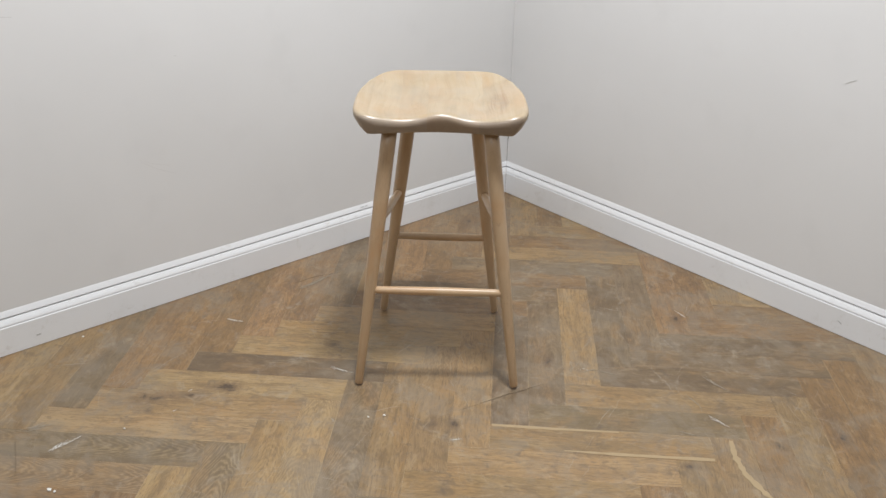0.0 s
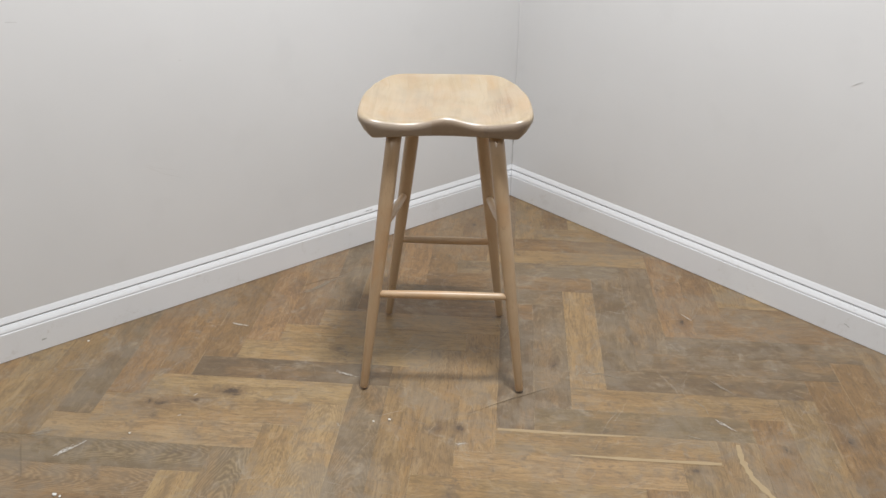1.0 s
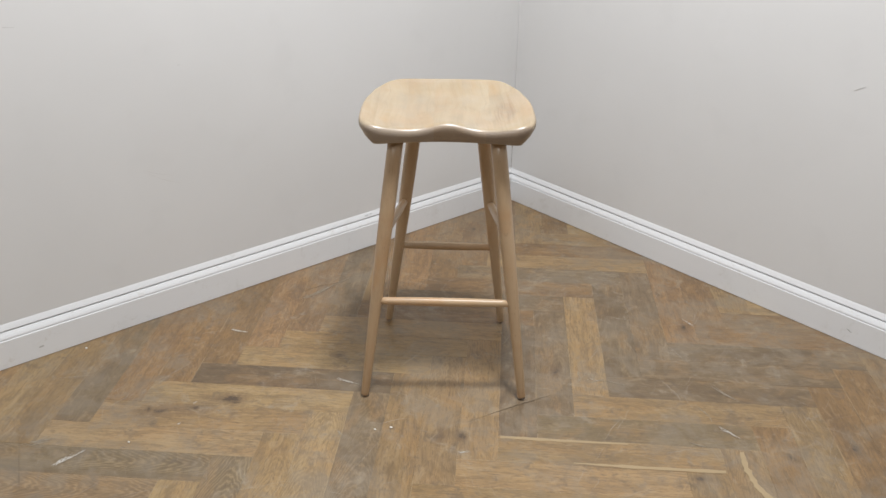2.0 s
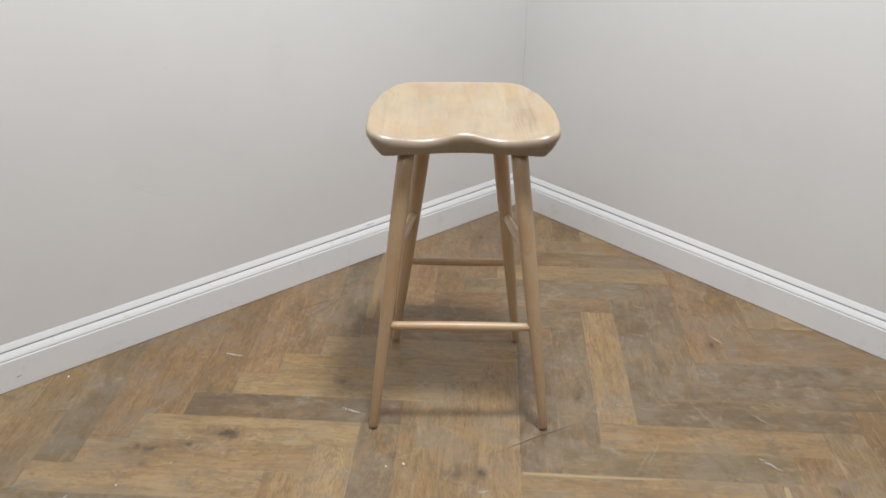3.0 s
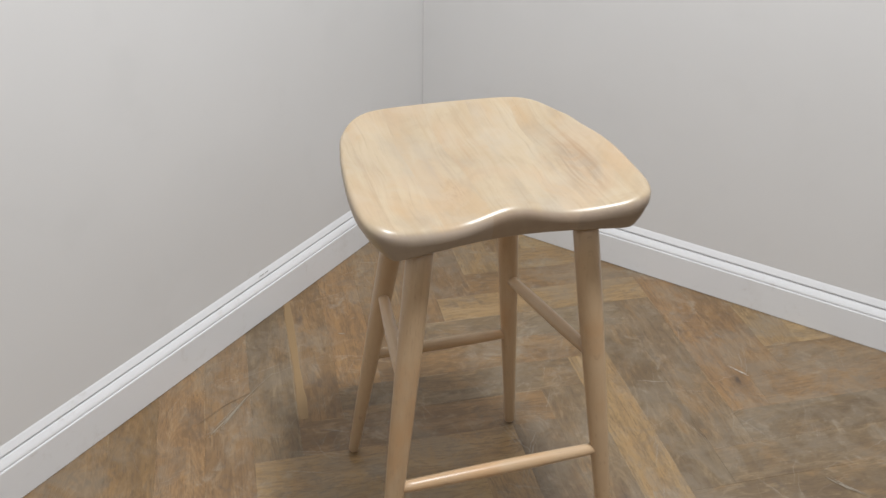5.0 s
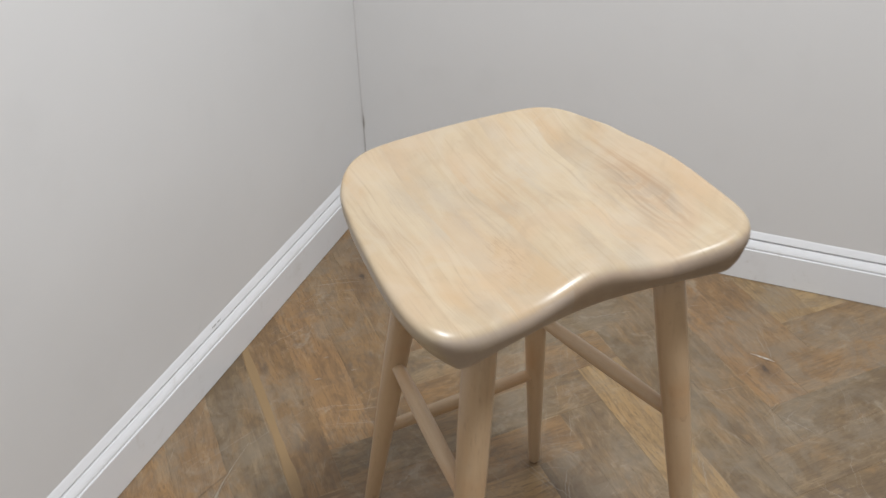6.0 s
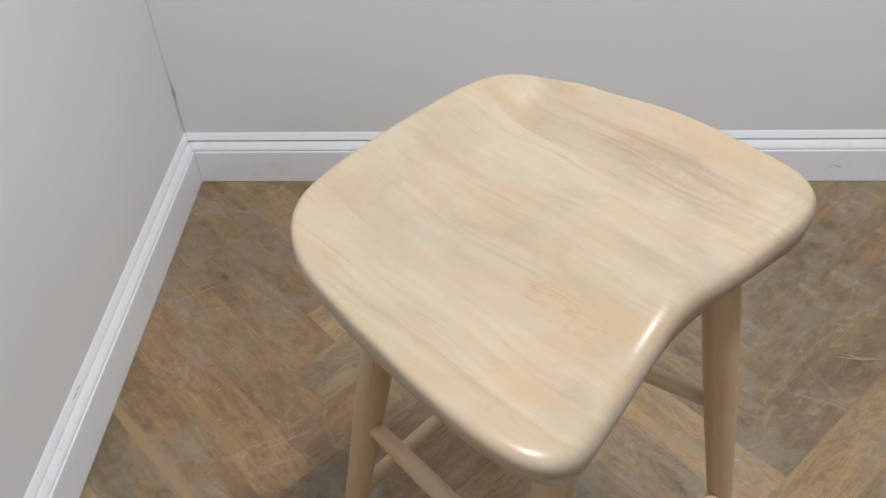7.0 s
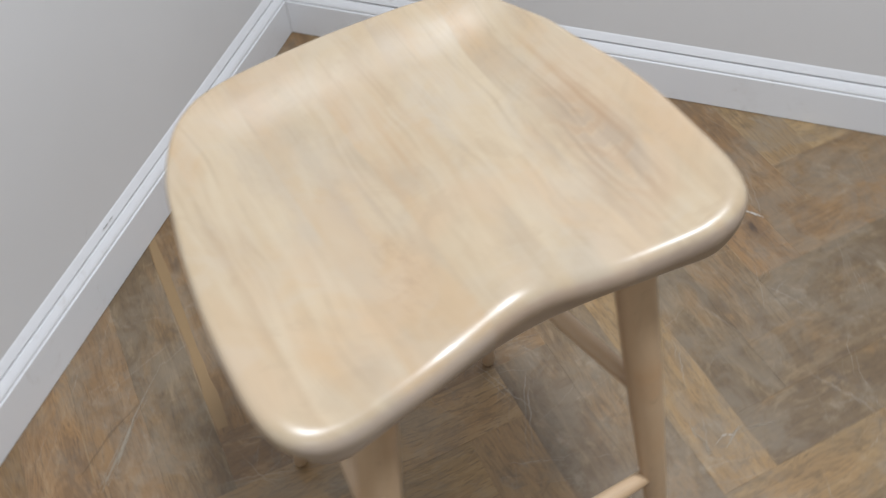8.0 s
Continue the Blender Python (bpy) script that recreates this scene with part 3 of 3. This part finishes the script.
def build_stool():
    stool = new("counter_stool")
    stool.matrix_world = pose(STOOL_X, STOOL_Y, 0, 0, 0, STOOL_TURN)
    tagged(stool, "backless pale limed oak counter stool with dished saddle seat", "stool")
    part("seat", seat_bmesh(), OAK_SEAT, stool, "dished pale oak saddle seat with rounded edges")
    # the feet and the tops under the seat: across, towards the back, height
    legs = {"front_left": ((-0.195, -0.2015), (-0.1205, -0.137)), "front_right": ((0.195, -0.207), (0.1205, -0.137)),
            "back_left": ((-0.156, 0.173), (-0.079, 0.092)), "back_right": ((0.164, 0.168), (0.0915, 0.092))}
    taper = [(0.0, 0.0094), (0.006, 0.0102), (0.2, 0.0120), (0.4, 0.0145), (0.58, 0.0165), (0.75, 0.0176), (0.9, 0.0177), (1.0, 0.0175)]

    def on(leg, z):
        (x0, y0), (x1, y1) = legs[leg]
        f = z / 0.600
        return (x0 + (x1 - x0) * f, y0 + (y1 - y0) * f, z)

    for leg in legs:
        ob = turned("leg", on(leg, 0.006), on(leg, 0.660), taper, OAK_LEG, stool)
        glide = bmesh.new()
        bmesh.ops.create_cone(glide, cap_ends=True, segments=20, radius1=0.0088, radius2=0.0098, depth=0.0062)
        g = part("foot_glide", glide, GLIDE, ob, "dark brown foot glide")
        x, y, _ = on(leg, 0.0)
        g.matrix_local = ob.matrix_local.inverted() @ Matrix.Translation((x, y, 0.0032))
    rod = [(0.0, 0.0082), (0.08, 0.0090), (0.3, 0.0102), (0.5, 0.0105), (0.7, 0.0102), (0.92, 0.0090), (1.0, 0.0082)]
    turned("front_rung", on("front_left", 0.256), on("front_right", 0.254), rod, OAK_LEG, stool)
    turned("back_rung", on("back_left", 0.255), on("back_right", 0.252), rod, OAK_LEG, stool)
    turned("side_rung", on("back_left", 0.393), on("front_left", 0.424), rod, OAK_LEG, stool)
    turned("side_rung", on("back_right", 0.388), on("front_right", 0.424), rod, OAK_LEG, stool)
    return stool


build_stool()

# ---- floor: oak herringbone laid at 45 degrees to the walls ----
LATTICE_R, LATTICE_D = 0.1679, -1.2606          # a block corner: along the right diagonal, along the diagonal into the corner
FLOOR = tagged(new("floor", box_mesh("floor", W - T, ROOM_X + T, ROOM_Y - T, SKIRT + T, -0.06, -0.0125, SUBFLOOR)), "worn brown oak herringbone parquet floor with scratches", "floor", kind="structure")

RIGHT, DEEP = Vector((math.cos(LAID), math.sin(LAID))), Vector((-math.sin(LAID), math.cos(LAID)))


def clipped(poly):
    """The part of a plank that lies inside the room."""
    for axis, limit, keep in ((0, -0.008, 1), (1, 0.008, -1), (0, ROOM_X, -1), (1, ROOM_Y, 1)):
        out = []
        for p, q in zip(poly, poly[1:] + poly[:1]):
            dp, dq = (p[axis] - limit) * keep, (q[axis] - limit) * keep
            if dp >= 0:
                out.append(p)
            if dp * dq < 0:
                out.append(p.lerp(q, dp / (dp - dq)))
        poly = out
        if len(poly) < 3:
            return []
    return poly


def plank_rings(poly, low=0.012):
    """Top, eased edge and foot of a plank with this outline."""
    centre = sum(poly, Vector((0, 0))) / len(poly)
    rings = []
    for inset, z in ((0.00035, 0.0), (0.00005, -0.0002), (0.00005, -low)):
        ring = []
        n = len(poly)
        for k in range(n):
            a, p, b = poly[k - 1], poly[k], poly[(k + 1) % n]
            e1, e2 = (p - a).normalized(), (b - p).normalized()
            n1, n2 = Vector((-e1.y, e1.x)), Vector((-e2.y, e2.x))
            mid = (n1 + n2) / max(0.35, 1 + n1.dot(n2))
            if mid.dot(centre - p) < 0:
                mid = -mid
            q = p + mid * inset
            ring.append((q.x, q.y, z))
        rings.append(ring)
    return rings


def plank_mesh(poly, offset=(0.0, 0.0)):
    rings = plank_rings(poly)
    n = len(poly)
    verts = [v for ring in rings for v in ring]
    faces = [tuple(range(n))]
    for r in range(2):
        for k in range(n):
            faces.append((r * n + k, (r + 1) * n + k, (r + 1) * n + (k + 1) % n, r * n + (k + 1) % n))
    me = mesh_of("plank", verts, faces, OAK_FLOOR)
    uv = me.uv_layers.new(name="grain")
    for loop in me.loops:
        v = me.vertices[loop.vertex_index].co
        uv.data[loop.index].uv = (v.x + offset[0], v.y + offset[1])
    return me


TONES = {"rust": (0.285, 0.168, 0.076), "light": (0.390, 0.268, 0.134), "gold": (0.350, 0.230, 0.108), "mid": (0.305, 0.203, 0.102), "brown": (0.248, 0.150, 0.070), "grey": (0.218, 0.158, 0.090), "umber": (0.188, 0.131, 0.074), "dark": (0.172, 0.120, 0.072)}
# planks whose tone stands out: kind, step along the rows, row
# planks under and beside the stool are darkened to deepen its shadow
TONES_WITH_SHADE = {("H", -4, -1): "light", ("H", -5, -1): "dark", ("H", -6, -1): "light", ("H", -7, -1): "gold", ("H", -8, -1): "light", ("H", -9, -1): "grey", ("H", -10, -1): "mid",
         ("H", -3, -1): "gold", ("H", -2, -1): "gold", ("H", -1, -1): "brown", ("H", 0, -1): "umber", ("H", 1, -1): "brown", ("H", 2, -1): "grey", ("H", 3, -1): "gold", ("H", 4, -1): "brown",
         ("V", 0, 0): "gold", ("V", -1, 0): "umber", ("V", -2, 0): "dark", ("V", -3, 0): "gold", ("V", -4, 0): "mid", ("V", -5, 0): "mid", ("V", -6, 0): "grey", ("V", -7, 0): "light", ("V", -8, 0): "gold",
         ("V", 1, 0): "umber", ("V", 2, 0): "umber", ("V", 3, 0): "rust", ("V", 4, 0): "brown", ("V", 5, 0): "mid", ("V", 6, 0): "grey",
         ("H", 0, 0): "mid", ("H", 1, 0): "dark", ("H", 2, 0): "umber", ("H", 3, 0): "umber", ("H", 4, 0): "brown", ("H", 5, 0): "brown", ("H", -1, 0): "grey", ("H", -2, 0): "mid", ("H", -3, 0): "gold", ("H", -4, 0): "mid",
         ("V", -1, -1): "brown", ("V", -2, -1): "dark", ("V", -3, -1): "brown", ("V", -4, -1): "rust", ("V", -5, -1): "brown", ("V", 0, -1): "rust", ("V", 1, -1): "brown", ("V", 2, -1): "brown", ("V", 3, -1): "brown", ("V", -6, -1): "rust",
         ("V", -7, -1): "rust", ("V", -8, -1): "grey", ("V", -9, -1): "mid", ("V", -10, -1): "light", ("V", -11, -1): "gold", ("V", -12, -1): "mid", ("V", -9, 0): "grey", ("H", -11, -1): "brown",
         ("V", 0, 1): "mid", ("V", 1, 1): "brown", ("V", 2, 1): "brown", ("V", 3, 1): "mid", ("V", -1, 1): "brown", ("V", -2, 1): "mid"}
FIGURED = {("V", -1, -1): 0.1, ("V", 0, -1): 0.05, ("V", 1, -1): 0.1, ("V", 2, -1): 0.05, ("H", 1, 0): 0.1, ("H", 2, 0): 0.1, ("V", -9, 0): 1.0, ("V", -8, 0): 0.5, ("V", -10, -1): 0.0, ("V", -8, -1): 0.1, ("V", -7, -1): 0.2, ("V", 0, 1): 0.2, ("V", 1, 1): 0.15, ("H", -9, -1): 1.0, ("H", -10, -1): 0.9, ("V", -6, 0): 0.8, ("V", -7, 0): 0.7, ("H", -6, -1): 0.1, ("H", -7, -1): 0.1, ("H", -4, -1): 0.15, ("V", 0, 0): 0.1}
WEIGHTED = ["mid"] * 5 + ["brown"] * 4 + ["gold"] * 2 + ["grey"] * 3 + ["light"]
rng = random.Random(11)
WHOLE = plank_mesh([Vector((0, 0)), Vector((PLANK_L, 0)), Vector((PLANK_L, PLANK_W)), Vector((0, PLANK_W))])
pieces = []
for row in range(-9, 14):
    for step in range(-70, 50):
        r, d = LATTICE_R + step * PLANK_W + row * PLANK_L, LATTICE_D + step * PLANK_W - row * PLANK_L
        for kind in "HV":
            if kind == "H":
                origin, u, v = (r, d - PLANK_W), RIGHT, DEEP
            else:
                origin, u, v = (r + PLANK_W, d), DEEP, -RIGHT
            base = RIGHT * origin[0] + DEEP * origin[1]
            corners = [base, base + u * PLANK_L, base + u * PLANK_L + v * PLANK_W, base + v * PLANK_W]
            inside = clipped(corners)
            if len(inside) < 3:
                continue
            area = abs(sum(p.x * q.y - q.x * p.y for p, q in zip(inside, inside[1:] + inside[:1]))) / 2
            if area < 1e-6:
                continue
            mid = base + u * PLANK_L / 2 + v * PLANK_W / 2
            pieces.append(((mid - Vector((0.9, -0.95))).length, kind, step, row, base, u, v, inside, area))
pieces.sort(key=lambda p: (p[0], p[1], p[2], p[3]))
rest_verts, rest_faces, rest_uv = [], [], []
for count, (_, kind, step, row, base, u, v, inside, area) in enumerate(pieces):
    local = [Vector(((p - base).dot(u), (p - base).dot(v))) for p in inside]
    if count < 300:
        whole = area > PLANK_W * PLANK_L - 1e-5
        ob = new("plank", WHOLE if whole else plank_mesh(local))
        ob.parent = FLOOR
        ob.matrix_world = Matrix.Translation((base.x, base.y, rng.uniform(-0.0003, 0.0))) @ pose(0, 0, 0, 0, 0, math.degrees(math.atan2(u.y, u.x)))
        tone = [0.96 * c + 0.04 * m for c, m in zip(TONES[TONES_WITH_SHADE.get((kind, step, row)) or rng.choice(WEIGHTED)], TONES["mid"])]
        k = rng.uniform(0.92, 1.08) * 0.870
        figure = FIGURED.get((kind, step, row), (0.1, 0.4, 0.05, 0.2, 0.3, 0.0)[count % 6])
        ob.color = (tone[0] * k * 1.01, tone[1] * k * 1.0, tone[2] * k * 0.97 * rng.uniform(0.94, 1.06), figure)
    else:
        rings = plank_rings(local)
        n, start = len(local), len(rest_verts)
        jump = rng.uniform(0, 40)
        for ring in rings[:2]:
            for x, y, z in ring:
                p = base + u * x + v * y
                rest_verts.append((p.x, p.y, z))
                rest_uv.append((x + jump, y))
        rest_faces.append(tuple(range(start, start + n)))
        rest_faces += [(start + k, start + n + k, start + n + (k + 1) % n, start + (k + 1) % n) for k in range(n)]
rest = mesh_of("plank_rest", rest_verts, rest_faces, OAK_FAR)
uv = rest.uv_layers.new(name="grain")
for loop in rest.loops:
    uv.data[loop.index].uv = rest_uv[loop.vertex_index]
far_planks = new("far_planks", rest)
far_planks.parent = FLOOR
tagged(far_planks, kind="stuff")


def lat(r, d):
    """A place on the floor from the block grid's own axes."""
    p = RIGHT * r + DEEP * d
    return (p.x, p.y)


# ---- marks on floor, skirting and walls ----
R0, D0, PW, PL = LATTICE_R, LATTICE_D, PLANK_W, PLANK_L
for pts, spread, strokes, wide in (([(0.178, -1.285), (0.209, -1.266), (0.239, -1.244)], 0.0014, 7, 0.0040), ([(0.955, -0.247), (0.987, -0.250), (1.014, -0.257)], 0.0012, 6, 0.0030),
                                   ([(0.462, -1.863), (0.456, -1.829), (0.449, -1.783)], 0.0040, 11, 0.0042), ([(0.576, -1.187), (0.607, -1.173), (0.638, -1.156)], 0.0030, 8, 0.0022),
                                   ([(1.316, -0.605), (1.355, -0.603), (1.392, -0.606)], 0.0022, 8, 0.0026), ([(0.995, -1.150), (1.003, -1.130), (1.011, -1.108)], 0.0022, 4, 0.0018),
                                   ([(0.989, -0.704), (0.995, -0.684), (1.017, -0.678)], 0.0010, 5, 0.0016),
                                   ([(0.495, -1.589), (0.496, -1.576)], 0.0006, 3, 0.0030), ([(0.444, -1.526), (0.442, -1.506)], 0.0006, 3, 0.0030)):
    scrape(pts, spread, strokes, wide, SCRATCH)
for pts, spread, strokes, wide in (([(1.203, -0.465), (1.251, -0.479), (1.302, -0.482)], 0.0040, 9, 0.0020), ([(1.371, -0.363), (1.421, -0.359)], 0.0010, 4, 0.0016),
                                   ([(0.345, -1.894), (0.354, -1.859), (0.366, -1.819)], 0.0045, 9, 0.0034), ([(1.237, -0.573), (1.280, -0.586), (1.316, -0.605)], 0.0020, 5, 0.0016),
                                   ([(1.298, -0.714), (1.330, -0.700), (1.359, -0.689)], 0.0025, 6, 0.0018), ([(0.951, -0.684), (0.970, -0.703), (0.988, -0.721)], 0.0030, 6, 0.0018),
                                   ([(0.170, -1.032), (0.160, -0.957), (0.150, -0.902), (0.147, -0.800)], 0.0035, 12, 0.0018), ([(1.003, -0.705), (1.012, -0.672), (1.024, -0.652)], 0.0018, 6, 0.0018),
                                   ([(1.000, -0.685), (1.033, -0.659), (1.070, -0.638)], 0.0015, 5, 0.0014), ([(0.754, -1.309), (0.766, -1.310), (0.777, -1.309)], 0.0030, 5, 0.0020), ([(0.158, -0.566), (0.172, -0.556)], 0.0012, 4, 0.0018), ([(0.172, -0.628), (0.188, -0.616)], 0.0014, 4, 0.0018),
                                   ([(0.232, -0.575), (0.246, -0.561)], 0.0010, 3, 0.0020)):
    scrape(pts, spread, strokes, wide, RUBBED)
for pts, spread, strokes, wide in (([(0.986, -0.793), (0.970, -0.850), (0.953, -0.914), (0.938, -0.995), (0.922, -1.079)], 0.0018, 9, 0.0005), ([(0.305, -1.886), (0.415, -1.919), (0.534, -1.955)], 0.0012, 6, 0.0008),
                                   ([(0.124, -1.024), (0.130, -0.946), (0.148, -0.875)], 0.0012, 6, 0.0008), ([(0.886, -1.345), (0.853, -1.290)], 0.0008, 3, 0.0008)):
    scrape(pts, spread, strokes, wide, DARK_LINE)
strip("pale_streak", [(1.410, -0.645), (1.447, -0.685), (1.497, -0.721), (1.560, -0.743), (1.635, -0.757)], [0.010, 0.016, 0.017, 0.014, 0.006], SAPWOOD, FLOOR, lift=0.0003, thick=0.0002)
strip("pale_streak", [lat(R0 - 2 * PW + 0.17, D0 - 3 * PW + 0.008), lat(R0 - 2 * PW + 0.30, D0 - 3 * PW + 0.006), lat(R0 - 2 * PW + PL - 0.004, D0 - 3 * PW + 0.008)], [0.004, 0.011, 0.015], SAPWOOD, FLOOR, lift=0.0003, thick=0.0002)
strip("pale_streak", [lat(R0 - 2 * PW + 0.004, D0 - 2 * PW - 0.005), lat(R0 - 2 * PW + 0.14, D0 - 2 * PW - 0.006), lat(R0 - 2 * PW + 0.30, D0 - 2 * PW - 0.004)], [0.008, 0.011, 0.004], SAPWOOD, FLOOR, lift=0.0003, thick=0.0002)
strip("pale_streak", [lat(R0 - PW - PL + 0.012, D0 - PW + PL + 0.01), lat(R0 - PW - PL + 0.011, D0 - PW + PL + 0.2), lat(R0 - PW - PL + 0.009, D0 - PW + PL + 0.50)], [0.020, 0.018, 0.016], TAN, FLOOR, lift=0.0003, thick=0.0002)


def crumb(x, y, size):
    """A speck of white plaster lying on the floor."""
    rng = random.Random(int(x * 9173))
    bm = bmesh.new()
    bmesh.ops.create_icosphere(bm, subdivisions=1, radius=size)
    for v in bm.verts:
        v.co = Vector((v.co.x * rng.uniform(0.7, 1.5), v.co.y * rng.uniform(0.6, 1.2), v.co.z * rng.uniform(0.3, 0.6)))
    low = min(v.co.z for v in bm.verts)
    for v in bm.verts:
        v.co.z -= low
    me = bpy.data.meshes.new("plaster_crumb")
    bm.to_mesh(me)
    bm.free()
    me.materials.append(CRUMB)
    ob = new("plaster_crumb", me)
    ob.location = (x, y, 0.0)
    return tagged(ob, "tiny white plaster crumb lying on the oak floor", "crumb", group="crumbs on the floor")


for cx, cy, size in ((0.031, -1.624, 0.0035), (0.488, -1.700, 0.0028), (0.589, -1.905, 0.0055), (0.602, -1.898, 0.0035), (0.809, -1.239, 0.0026), (0.827, -1.205, 0.0034)):
    crumb(cx, cy, size)

# the dark joint where the two skirting boards meet: a thin bead down the mitre
bead = []
for out, z in PROFILE[1:-1]:
    x, y = out - SKIRT, SKIRT - out
    bead += [(x - 0.0004, y + 0.0004, z), (x - 0.0004, y - 0.0011, z), (x + 0.0011, y + 0.0004, z)]
n_bead = len(bead) // 3
joint = mesh_of("mitre_joint", bead, [(3 * k + a, 3 * k + b, 3 * k + 3 + b, 3 * k + 3 + a) for k in range(n_bead - 1) for a, b in ((0, 1), (1, 2), (2, 0))], CRACK)
new("mitre_joint", joint).parent = BOARD_N

# the dirty crack in the corner, with a chip
strip("corner_crack", [(-SKIRT + 0.0012, 0.119), (-SKIRT + 0.0016, 0.17), (-SKIRT + 0.0014, 0.26)], [0.0011, 0.0013, 0.0009], CRACK, bpy.data.objects["wall_north"], lift=0.0005, normal="y", jitter=0.0003)
strip("corner_crack", [(-SKIRT + 0.0011, 0.265), (-SKIRT + 0.0009, 0.42), (-SKIRT + 0.0007, 0.72)], [0.0013, 0.0012, 0.0005], SCUFF, bpy.data.objects["wall_north"], lift=0.0005, normal="y", jitter=0.0002)
strip("corner_chip", [(-SKIRT + 0.002, 0.200), (-SKIRT + 0.003, 0.218), (-SKIRT + 0.0022, 0.240)], [0.0012, 0.0054, 0.0010], CRACK, bpy.data.objects["wall_north"], lift=0.0008, normal="y", jitter=0.0008)
strip("scuff", [(1.194, 0.684), (1.208, 0.693), (1.221, 0.699)], [0.0015, 0.003, 0.001], SCUFF, bpy.data.objects["wall_north"], normal="y")
for pts, widths in (([(-1.385, 0.440), (-1.345, 0.420), (-1.301, 0.406)], [0.0008, 0.0014, 0.0008]), ([(-1.662, 0.852), (-1.636, 0.849)], [0.003, 0.002]),
                    ([(-1.382, 0.434), (-1.335, 0.402), (-1.285, 0.379)], [0.001, 0.0016, 0.001]), ([(-1.254, 0.703), (-1.246, 0.703)], [0.003, 0.003]), ([(-0.700, 0.129), (-0.690, 0.137)], [0.002, 0.002])):
    strip("scuff", pts, [0.7 * w for w in widths], SCUFF, bpy.data.objects["wall_west"], lift=0.0002, thick=0.0001, normal="x")
for pts, widths, out in (([(-0.668, 0.1125), (-0.655, 0.1125)], [0.002, 0.003], 0.0058), ([(-0.650, 0.1130), (-0.640, 0.1130)], [0.002, 0.002], 0.0058), ([(-1.731, 0.031), (-1.719, 0.032)], [0.003, 0.0025], 0.0151)):
    strip("nick", pts, widths, NICK, BOARD_W, lift=out, normal="x", jitter=0.0006)
strip("nick", [(1.322, 0.042), (1.330, 0.040), (1.338, 0.036)], [0.001, 0.0022, 0.001], NICK, BOARD_N, lift=0.0151, normal="y", jitter=0.0006)
